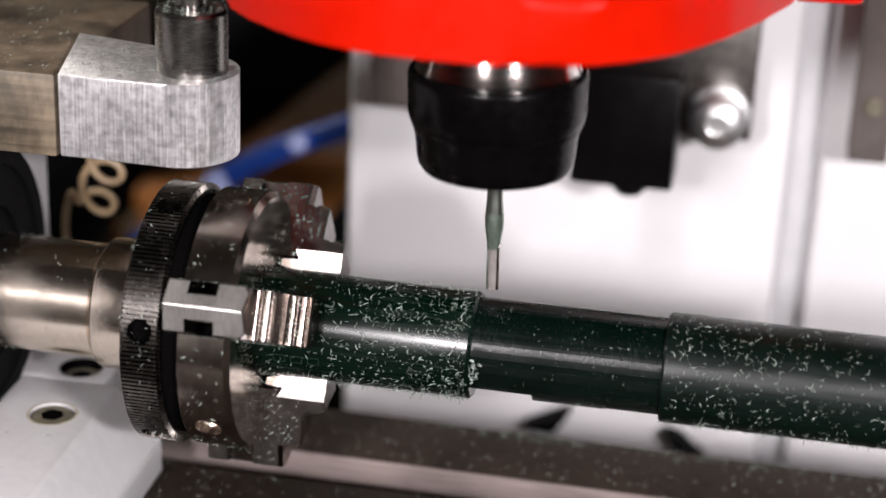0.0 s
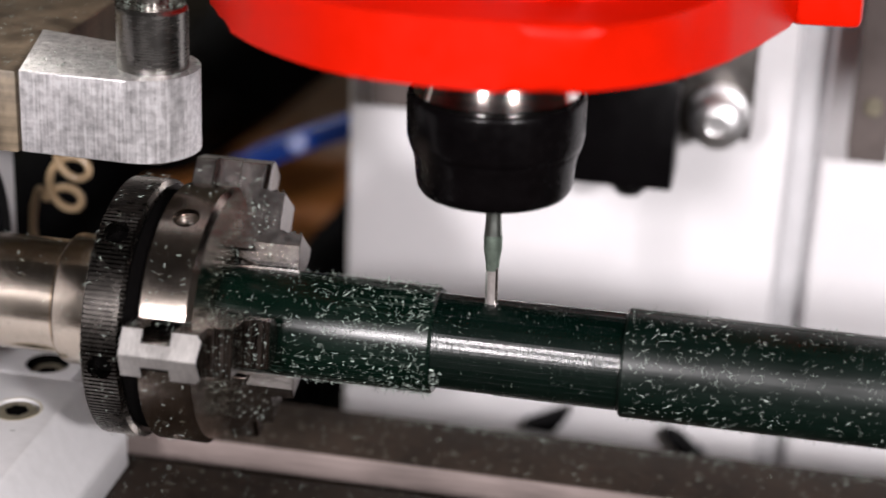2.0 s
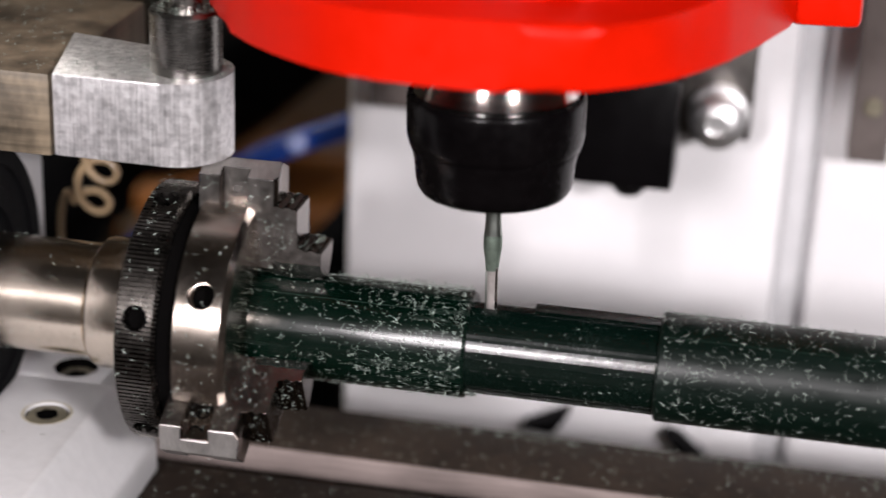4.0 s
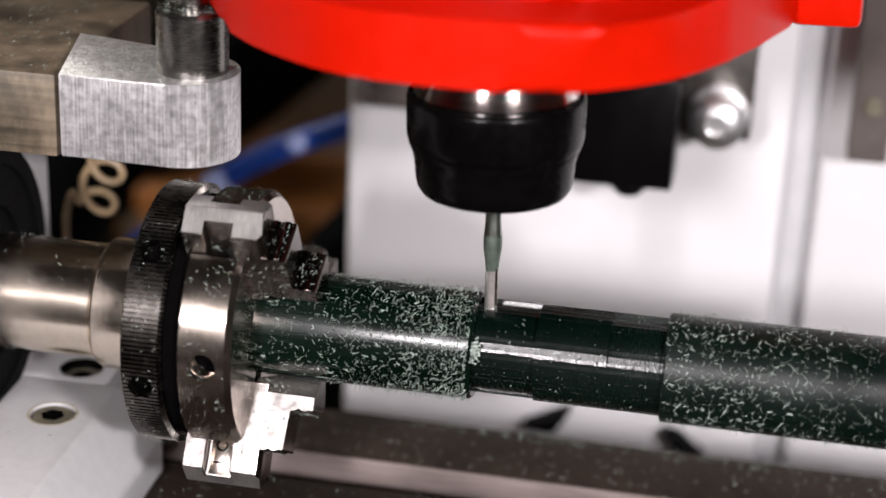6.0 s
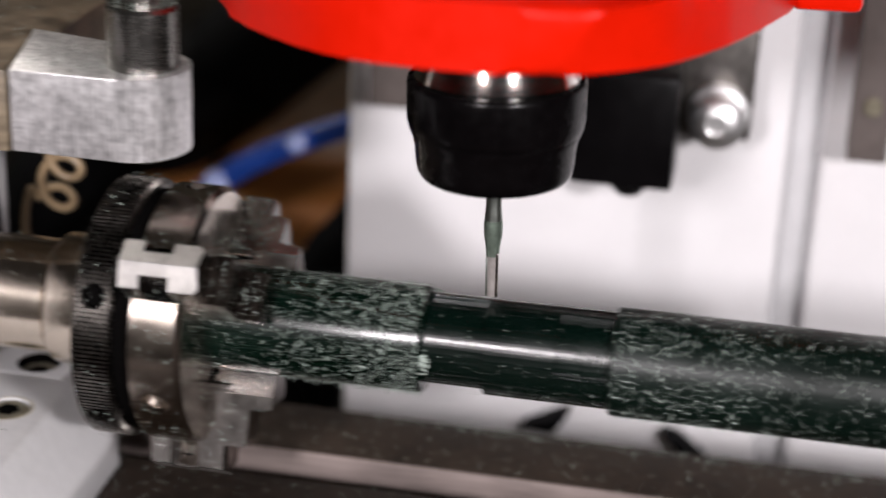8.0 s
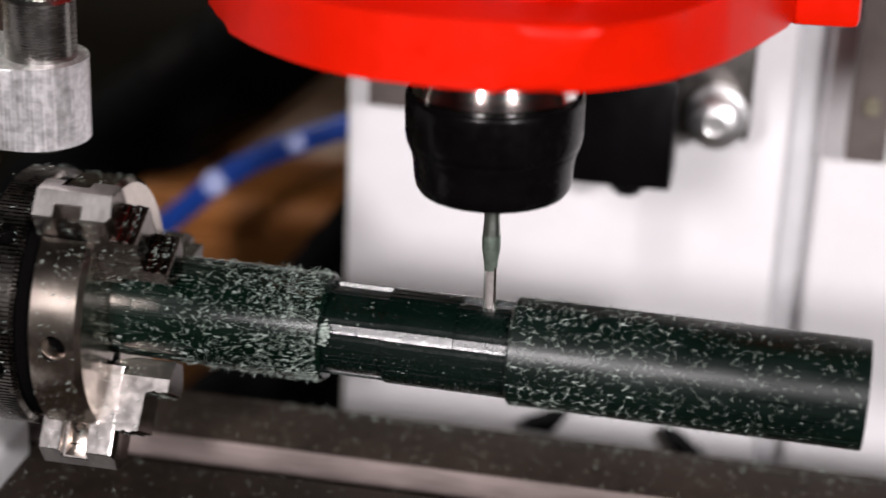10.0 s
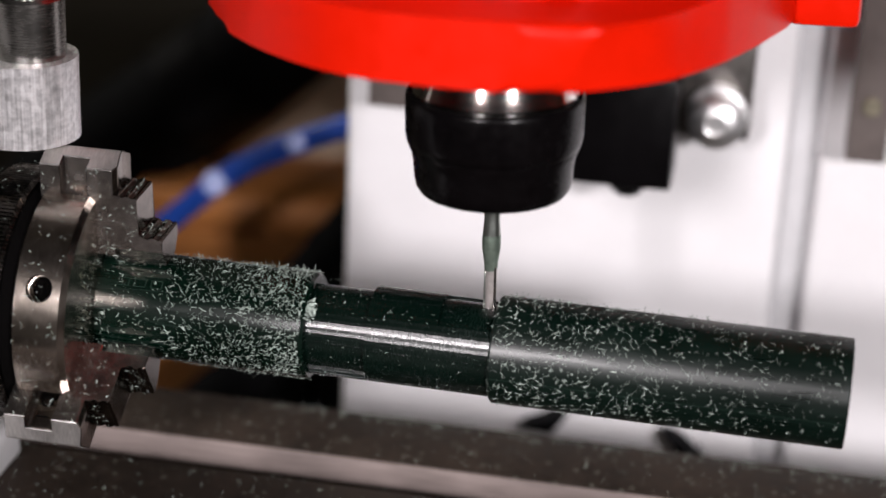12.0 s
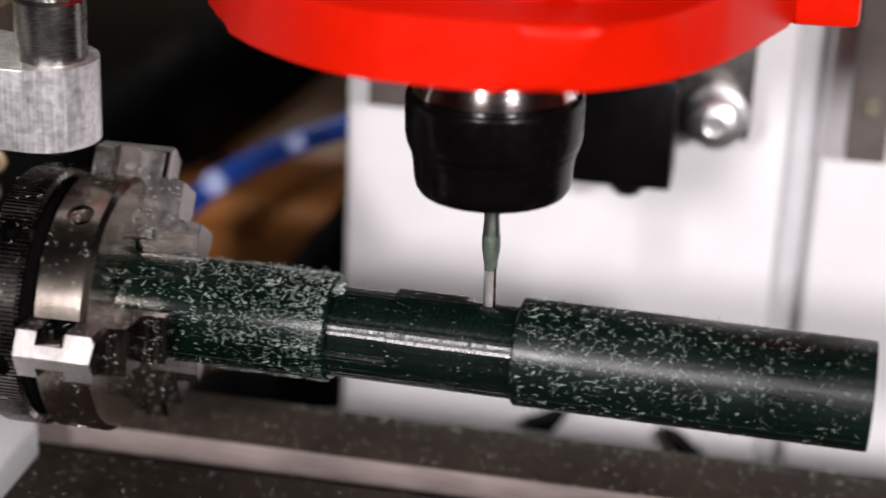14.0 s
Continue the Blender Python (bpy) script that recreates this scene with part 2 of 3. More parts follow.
def on_cylinder(x0, x1, radius, bias=None, side=None):
    """bias: (place, spread) along the axis; side: (from, to, share) of the turn in degrees."""
    def pick(rng):
        t = rng.uniform(0, 2 * math.pi)
        if side and rng.random() < side[2]:
            t = radians(rng.uniform(side[0], side[1]))
        x = rng.uniform(x0, x1)
        if bias and rng.random() < 0.35:
            x = bias[0] + abs(rng.gauss(0, 1)) * bias[1]
            if not x0 < x < x1:
                x = rng.uniform(x0, x1)
        n = Vector((0, math.cos(t), math.sin(t)))
        return Vector((x, 0, 0)) + n * radius, n
    return pick


def on_ring(x, inner, outer):
    """A face square to the X axis."""
    def pick(rng):
        t, r = rng.uniform(0, 2 * math.pi), rng.uniform(inner, outer)
        return Vector((x, r * math.cos(t), r * math.sin(t))), Vector((1, 0, 0))
    return pick


def on_rim(x, y, z, inner, outer):
    """A level ring round an upright axis."""
    def pick(rng):
        t, r = rng.uniform(0, 2 * math.pi), rng.uniform(inner, outer)
        return Vector((x + r * math.cos(t), y + r * math.sin(t), z)), Vector((0, 0, 1))
    return pick


def on_flat(x0, x1, y0, y1, z):
    def pick(rng):
        return Vector((rng.uniform(x0, x1), rng.uniform(y0, y1), z)), Vector((0, 0, 1))
    return pick


# ---- machine column and what is bolted to it (still) ----
def build_column():
    col = thing("machine_column", "white painted machine column with a vertical groove", "machine column")
    part("column_body", block(-56, 51.5, 120, 200, -399, 160, 3), WHITE, col)
    part("column_flank", block(58.5, 220, 120, 200, -399, 160, 3), WHITE, col)
    # Grey instead of the column's white: the groove's shade is in the colour.
    part("groove_floor", block(50, 60, 127, 190, -399, 160, 0.2), GREYWHITE, col, "recessed groove, greyed for its shade")
    rail = thing("guide_rail", "grey-brown steel guide rail end with a countersunk screw", "rail")
    part("rail_bar", block(64.2, 73, 108, 119.8, 5.5, 160, 0.5), RAIL, rail)
    part("rail_screw", lathe([(0, 2.2), (0.8, 2.2), (1.1, 1.8)], 24, "Z"), SOCKET, rail).matrix_local = \
        pose(68.6 * MM, 108.0 * MM, 19 * MM, 90)
    clamp = thing("spindle_clamp", "black clamp block on a grey bracket with a bright bolt", "clamp")
    part("bracket", block(0, 42, 104, 119.8, 9, 44, 1.2), DARKSTEEL, clamp, "dark grey bracket")
    part("clamp_block", block(3, 26, 88, 104, 0.8, 27, 1), BLACKPLASTIC, clamp)
    part("clamp_foot", lathe([(0, 2.5), (2, 4.5), (4, 5)], 24, "Z"), BLACKPLASTIC, clamp).matrix_local = \
        pose(16 * MM, 95 * MM, -2.8 * MM)
    bolt = part("bolt_head", lathe([(0, 7), (3, 7), (3.2, 6), (9, 6), (10, 5), (10.6, 2.5), (9.2, 2.2)], 40, "Z"), ZINC, clamp,
                "bright zinc bolt with a washer")
    bolt.matrix_local = pose(34.5 * MM, 104 * MM, 15.5 * MM, 90)
    plate = thing("carriage_plate", "grey steel carriage plate behind the spindle", "plate")
    part("plate_body", block(-47, -4, 104, 119.8, 9, 60, 0.6), RAIL, plate)


# ---- spindle head: moves up and down ----
def build_head():
    head = thing("milling_spindle", "red milling spindle head with black collet nut and end mill", "milling spindle")
    outline = [(-60, 60), (-57, 20), (-51.2, -2), (-41.3, -16.8), (-30.5, -26.4), (-20.7, -32.3), (-11, -34.9), (11, -36.6), (18, -33.2), (26.5, -28),
               (33, -21.5), (41.5, -7), (51, 19), (54, 60)]
    outline = rounded(outline, 1)
    cover = prism(outline, 60, 71, "Z", 2.0, 4)
    for v in cover.verts:
        # the moulded corner leans outward towards the top
        if v.co.y < -15:
            v.co.x += 6.5 * max(0, 1 - abs(v.co.x - 15) / 19) * (v.co.z - 60) / 11
    part("cover", cover, RED, head, angle=50)
    inner = rounded([(-52, 60), (-49, 26), (-43, 8), (-34, -5), (-25, -13), (-16, -18.5), (-4, -21), (8, -21.6), (15, -20.5), (22, -16.5),
                     (29, -10), (36, 2), (43, 24), (46, 60)], 1)
    part("cover_top", prism(inner, 70.5, 120, "Z", 2.5, 3), RED, head, angle=50)
    part("cover_tab", block(48.5, 61.2, 18.5, 60, 58.7, 80, 1.5), RED, head)
    # Unseen black sheet, added so the steel below doesn't reflect red.
    part("black_underside", prism([(0.86 * x, 0.86 * y if y < 30 else y) for x, y in outline], 59.2, 60.4, "Z"), RUBBER, head, "unseen black sheet that keeps red out of the reflections")
    part("nose", lathe([(47.2, 14.3), (49.2, 14.5), (49.5, 14.3), (58, 11.55), (64, 11.5)], 72, "Z"), NOSE, head, "bright turned steel spindle nose")
    nut = lathe([(30.8, 3.0), (30.8, 12.4), (31.1, 13.1), (32.0, 13.7), (33.5, 14.0), (36.5, 14.25), (38.2, 14.6), (39.2, 15.0), (39.6, 15.0), (39.9, 15.3),
                 (41.0, 15.55), (41.8, 15.65), (48.0, 15.7), (48.6, 15.55), (48.9, 15.25), (48.9, 14.0)], 96, "Z")
    part("collet_nut", nut, NUT, head, "glossy black collet nut")
    cutter = part("cutter", lathe([(7.6, 0.3), (7.6, 1.12), (15.4, 1.18)], 28, "Z"), FLUTE, head, "slim carbide end mill")
    part("cutting_edge", block(0.45, 1.2, -0.9, -0.5, 7.5, 16.0, 0.12), NOSE, cutter, "bright ground cutting edge")
    part("flute_land", block(-1.1, -0.55, -0.85, -0.45, 7.5, 15.0, 0.1), CARBIDE, cutter, "dull flute land")
    part("dusted_neck", lathe([(15.3, 1.18), (17, 1.3), (18.8, 1.58), (19.5, 1.68), (21.3, 1.70), (22.2, 1.64)], 28, "Z"), DUSTY, cutter, "neck coated in pale green dust")
    part("shank", lathe([(22.1, 1.64), (23.5, 1.52), (25, 1.42), (34, 1.40)], 28, "Z"), CARBIDE, cutter, "bright carbide shank")
    return head


# ---- what rides on the table ----
def build_table():
    t = thing("work_table", "dark cast-iron slotted table dusted with swarf", "machine table")
    part("rear_strip", block(-330, 420, 30, 49.4, -60, -43, 0.6), TABLE, t)
    part("front_strip", block(-330, 420, -130, 17.5, -60, -43, 0.6), TABLE, t)
    part("slot_wall", block(-330, 420, 29.6, 31, -49.6, -43.8, 0.2), SLOTWALL, t, "slot wall, coloured lighter for the light on it")
    part("slot_floor", block(-330, 420, 10, 40, -66, -56, 0.0), TABLE, t)
    shavings(t, 700, on_flat(-110, 190, 30, 49, -43), 5, size=(0.2, 0.8))
    shavings(t, 700, on_flat(-25, 190, 45, 49.3, -43), 7, "dusty shavings along the rear edge", size=(0.3, 1.1), width=0.12, lift=0.9)
    shavings(t, 900, on_flat(-110, 150, -10, 17, -43), 6, size=(0.2, 0.9))
    return t


def build_headstock():
    h = thing("rotary_headstock", "white painted rotary axis headstock with black bearing seal", "headstock")
    base = [(-260, -25), (-77.4, -25), (-76.6, -25.5), (-68.6, -35.4), (-68.2, -36.4), (-68.2, -43), (-260, -43)]
    base_plate = part("base_plate", prism(base, -52, 13.5, "Y", 0.3, 2), PLATEWHITE, h)
    ledge = part("base_ledge", block(-260, -80, 13.4, 28, -43, -25, 0.3), PLATEWHITE, h)
    part("housing", block(-240, -99, -45, 35.5, -25, 33, 1.5), GREYWHITE, h, "pale grey bearing housing")
    part("bearing_cover", lathe([(-99, 28), (-97.8, 28), (-97.2, 27.4), (-97.2, 24), (-98, 23.6), (-98, 20), (-97.4, 19.6), (-97.4, 16),
                                 (-98.4, 15.6), (-98.4, 13), (-97.8, 12.6), (-97.8, 9)], 72), RUBBER, h, "black ribbed bearing seal")
    shaft = part("spindle_shaft", lathe([(-120, 10.9), (-73.8, 10.9), (-73.4, 10.6), (-73.2, 10.6), (-72.8, 12.2), (-72.2, 12.5), (-62, 12.5)], 72),
                 SHAFT, h, "turned steel shaft with a shoulder")
    for x, y, plate in ((-85.4, -1.0, base_plate), (-87.3, 19.5, ledge), (-140, -36, base_plate)):
        carve(plate, [Matrix.Translation((x * MM, y * MM, -25 * MM))], 4.5, 3.2)
        sock = part("socket_screw", lathe([(-30, 4.2), (-25.8, 4.2), (-25.3, 3.8), (-25.3, 2.2), (-27.6, 2.0), (-27.6, 0.5)], 36, "Z"), SOCKET, h,
                    "dark oily socket screw")
        sock.location = (x * MM, y * MM, 0)
        # A flat black disc gives the socket its shade.
        part("hex_socket", lathe([(-25.29, 2.3), (-25.2, 2.2)], 6, "Z"), RECESSBLACK, sock, "black disc for the shaded hex socket")
        if y > 14:
            sock.location.z -= 1.6 * MM
            # The liner is black to carry the shade of the hole.
            part("bore_wall", lathe([(-28.1, 4.3), (-25.03, 4.3), (-25.03, 4.49), (-28.1, 4.49)], 36, "Z", True), RECESSBLACK, h, "counterbore wall blackened for its shade").location = (x * MM, y * MM, 0)
            continue
        part("stain", lathe([(-24.99, 5.0), (-24.96, 4.9), (-24.96, 4.52), (-24.99, 4.5)], 36, "Z", True), OILSTAIN, h, "yellowish oil ring").location = (x * MM, y * MM, 0)
    shavings(h, 60, on_flat(-120, -80, -40, 12, -25), 8, size=(0.4, 1.0))
    shavings(h, 200, on_cylinder(-95, -74, 10.9), 9, size=(0.3, 0.8))
    shavings(h, 110, on_cylinder(-72, -63, 12.5), 10, size=(0.3, 0.8))
    return h


def build_arm():
    a = thing("support_arm", "milled aluminium clamp block with a steel post on a weathered plate", "clamp arm")
    outline = [(-78.6, -8), (-58.5, -8)] + [(-58.5 + 10 * math.sin(t), 2 - 10 * math.cos(t))
                                            for t in (math.pi * k / 20 for k in range(1, 20))] + [(-58.5, 12), (-84.5, 18)]
    part("clamp_block", prism(outline, 31.4, 46.8, "Z", 0.35, 2), ALU, a, "bright milled aluminium block", angle=30)
    part("post", lathe([(46, 6.5), (57.6, 6.5), (58.3, 6.0), (58.3, 2.8)], 56, "Z"), POSTSTEEL, a, "turned steel post").location = (-57 * MM, 2 * MM, 0)
    part("stud", lathe([(55, 3.0), (90, 3.0)], 32, "Z"), POSTSTEEL, a).location = (-57 * MM, 2 * MM, 0)
    part("post_foot", lathe([(29.0, 3.6), (29.8, 5.0), (33, 5.2)], 40, "Z"), DARKSTEEL, a).location = (-57 * MM, 2 * MM, 0)
    part("arm_plate", block(-240, -80.0, -6, 46, 30.2, 46, 0.8), WEATHERED, a, "weathered oily cast plate covered in dust")
    shavings(a, 260, on_flat(-110, -80, -6, 46, 46.0), 11, size=(0.3, 0.9))
    shavings(a, 150, on_rim(-57, 2, 58.35, 3.0, 6.3), 13, size=(0.3, 0.9), lift=0.8)
    shavings(a, 90, on_rim(-57, 2, 46.85, 6.6, 8.6), 14, size=(0.3, 0.9), lift=0.6)
    shavings(a, 260, on_flat(-78, -52, -7, 11, 46.8), 12, size=(0.3, 0.8))
    return a


def engraved(words, parent, place):
    """A small cut numeral, read along the jaw."""
    font = bpy.data.curves.new("numeral", "FONT")
    font.body, font.size, font.extrude = words, 3.4 * MM, 0.03 * MM
    font.align_x, font.align_y = "CENTER", "CENTER"
    me = bpy.data.meshes.new_from_object(new("numeral_shape", font))
    bpy.data.objects.remove(bpy.data.objects["numeral_shape"])
    me.materials.append(RECESSBLACK)
    ob = new("numeral", me)
    ob.parent = parent
    ob.matrix_local = Matrix.Translation(Vector(place) * MM) @ Matrix.Rotation(math.pi / 2, 4, "Z")
    return ob


def build_chuck():
    c = thing("lathe_chuck", "small three-jaw steel chuck with a black knurled ring", "chuck")
    # knurled scroll ring
    bm = bmesh.new()
    n, rings = 180, []
    for x, lo, hi in ((-62.9, 23.2, 23.2), (-62.3, 23.7, 24.4), (-55.8, 23.7, 24.4), (-55.3, 23.3, 23.3)):
        ring = []
        for i in range(n):
            for step, r in ((0.0, hi), (0.58, hi), (0.70, lo), (0.88, lo)):
                t = 2 * math.pi * (i + step) / n
                ring.append(bm.verts.new((x, r * math.cos(t), r * math.sin(t))))
        rings.append(ring)
    for u, v in zip(rings, rings[1:]):
        for i in range(4 * n):
            j = (i + 1) % (4 * n)
            bm.faces.new((u[i], u[j], v[j], v[i]))
    bm.faces.new(rings[0])
    bm.faces.new(rings[-1])
    ring = part("knurled_ring", bm, RINGSTEEL, c, "black knurled scroll ring with bar holes", angle=15)
    # The shade between ring and body is coloured in.
    part("neck", lathe([(-55.5, 22.5), (-52.0, 22.5)], 72), RECESSBLACK, c, "relief groove blackened for its shade")
    # body in three sectors with the jaw slots between them
    bores = []
    half = math.asin(4.9 / 24.5)
    for k in range(3):
        bm = bmesh.new()
        mid = math.pi + 2 * math.pi * k / 3 + math.pi / 3
        rows = []
        steps = 24
        prof = [(-52.6, 8), (-52.6, 23.4), (-52.0, 24.1), (-43.6, 24.1), (-42.6, 23.1), (-42.6, 8)]
        for i in range(steps + 1):
            t = mid + (i / steps - 0.5) * 2 * (math.pi / 3 - half)
            rows.append([bm.verts.new((x, r * math.cos(t), r * math.sin(t))) for x, r in prof])
        for u, v in zip(rows, rows[1:]):
            for j in range(len(prof)):
                m = (j + 1) % len(prof)
                bm.faces.new((u[j], u[m], v[m], v[j]))
        bm.faces.new(rows[0])
        bm.faces.new(rows[-1])
        body = part("chuck_body", bm, TURNED, c)
        around = Matrix.Rotation(mid - math.pi / 2, 4, "X")
        carve(body, [around @ Matrix.Translation((-47.6 * MM, 0, 24 * MM))], 2.5, 6)
        liner = part("thread", lathe([(17.5, 2.5)] + [(18 + 0.35 * i, 2.5 - 0.22 * (i % 2)) for i in range(14)] + [(22.6, 2.5), (22.6, 2.51), (17.5, 2.51)],
                                     28, "Z", True), TURNED, body, "threaded bore")
        liner.matrix_local = around @ Matrix.Translation((-47.6 * MM, 0, 0))
        bores += [Matrix.Rotation(mid + q - math.pi / 2, 4, "X") @ Matrix.Translation((-59 * MM, 0, 24 * MM)) for q in (0.22, math.pi / 3 + 0.22)]
    carve(ring, bores, 2.3, 5)
    # Both cores are near-black so that the holes over them look deep.
    part("ring_core", lathe([(-62.5, 21.4), (-55.6, 21.4)], 48), RECESSBLACK, c, "core blackened for the shade inside the ring")
    part("chuck_core", lathe([(-52.2, 20), (-43.4, 20)], 48), RECESSBLACK, c)
    # stepped jaws: an outer block with guide grooves and a crowned end, then two toothed steps
    wide, slot = 4.5, 2.3
    end = [(-53.2, -wide), (-49.2, -wide), (-49.2, -slot), (-44.2, -slot), (-44.2, -wide), (-39.4, -wide), (-38.5, -wide + 1), (-38.9, 0), (-38.5, wide - 1), (-39.4, wide),
           (-44.2, wide), (-44.2, slot), (-49.2, slot), (-49.2, wide), (-53.2, wide), (-53.2, 0)]
    teeth = [(-42, 11), (-42, 24.2), (-38.2, 24.2), (-37.6, 23.5), (-37.0, 24.2), (-36.3, 24.2), (-35.7, 23.5), (-35.2, 24.0), (-34.8, 23.7), (-34.7, 16.4),
             (-33.6, 16.4), (-33.0, 15.7), (-32.4, 16.4), (-31.6, 16.4), (-31.0, 15.7), (-30.6, 16.3), (-30.2, 15.9), (-30.2, 10.0), (-38, 10.0)]

    def jaw_faces(ob):
        """Ground flanks, a duller ground end, oily steel for the rest."""
        ob.data.materials.clear()
        for m in (STEP, GROUND, GROUNDEND):
            ob.data.materials.append(m)
        for face in ob.data.polygons:
            face.material_index = 1 if abs(face.normal.z) > 0.75 else 2 if face.normal.y < -0.8 and face.center.y < -0.027 else 0

    def jaw_block():
        """The grooved outer block; its end rises to a low ridge."""
        bm = prism(end, -31.2, -12, "Y")
        tips = [v for v in bm.verts if v.co.y < -31]
        bmesh.ops.delete(bm, geom=[f for f in bm.faces if all(v in tips for v in f.verts)], context="FACES_ONLY")
        low = [v for v in tips if v.co.z <= 0.01]
        high = [v for v in tips if v.co.z >= -0.01]
        for half_ring in (low, high):
            order = [v for p in end for v in half_ring if abs(v.co.x - p[0]) < 1e-4 and abs(v.co.z - p[1]) < 1e-4]
            if half_ring is low:
                order = order[-1:] + order[:-1] if abs(order[-1].co.z) < 0.01 else order
            bm.faces.new(order)
        for v in tips:
            v.co.y += 0.5 * abs(v.co.z)
        bmesh.ops.recalc_face_normals(bm, faces=bm.faces)
        bmesh.ops.bevel(bm, geom=list(bm.edges), offset=0.15, segments=1, affect="EDGES", profile=0.5)
        return bm
    for k in range(3):
        j = part("jaw", jaw_block(), STEP, c, "ground steel stepped jaw", angle=12)
        j.matrix_local = Matrix.Rotation(2 * math.pi * k / 3, 4, "X")
        jaw_faces(j)
        bm = prism([(-r, x) for x, r in teeth], -wide + 0.02, wide - 0.02, "Z", 0.12, 1)
        bmesh.ops.transform(bm, matrix=Matrix(((0, 1, 0, 0), (1, 0, 0, 0), (0, 0, 1, 0), (0, 0, 0, 1))), verts=bm.verts)
        # the gripping edge narrows to a wedge against the work
        bmesh.ops.bisect_plane(bm, geom=bm.verts[:] + bm.edges[:] + bm.faces[:], plane_co=(0, -13.6, 0), plane_no=(0, 1, 0))
        for v in bm.verts:
            if v.co.y > -11.6:
                v.co.z *= 0.5
        jaw_faces(part("step", bm, STEP, j, "toothed dark steel step", angle=12))
        panel = part("number_panel", block(-48.6, -44.8, -29.6, -22.4, 0, 0.12, 0.05), TURNED, j, "recessed panel with an engraved number")
        panel.matrix_local = Matrix.Translation((0, 0, (slot - 0.06) * MM))
        engraved(str(k + 1), panel, (-46.7, -27.4, 0.13))
        pin = part("punch_mark", lathe([(0, 1.1), (0.1, 1.1), (0.1, 0.8), (0, 0.8)], 24, "Z", True), RECESSBLACK, panel)
        pin.location = (-46.7 * MM, -24.2 * MM, 0.1 * MM)
        for up, seed in ((1, 31), (-1, 36)):
            shavings(j, 60, lambda rng: (Vector((rng.uniform(-53, -40), rng.uniform(-29, -15), up * (wide + 0.1))), Vector((0, 0, up))), seed + k, size=(0.3, 0.9))
            shavings(j, 45, lambda rng: (Vector((rng.uniform(-42, -35), rng.uniform(-23, -11), up * (wide + 0.05))), Vector((0, 0, up))), seed + 30 + k, size=(0.3, 0.9))
        shavings(j, 90, lambda rng: (Vector((rng.uniform(-41.5, -35.3), -24.2, rng.uniform(-4, 4))) if rng.random() < 0.5 else
                                     Vector((rng.uniform(-34.4, -30.6), -16.4, rng.uniform(-4, 4))), Vector((0, -1, 0))), 51 + k, size=(0.2, 0.7))
    shavings(c, 260, on_ring(-42.5, 9.9, 17), 23, "shavings packed against the chuck face", size=(0.3, 1.0), lift=0.6)
    shavings(c, 300, on_cylinder(-52, -43.5, 24.2, None, (10, 200, 0.3)), 21, size=(0.3, 1.0))
    shavings(c, 200, on_cylinder(-62.5, -55.5, 24.9), 22, size=(0.3, 0.9))
    return c


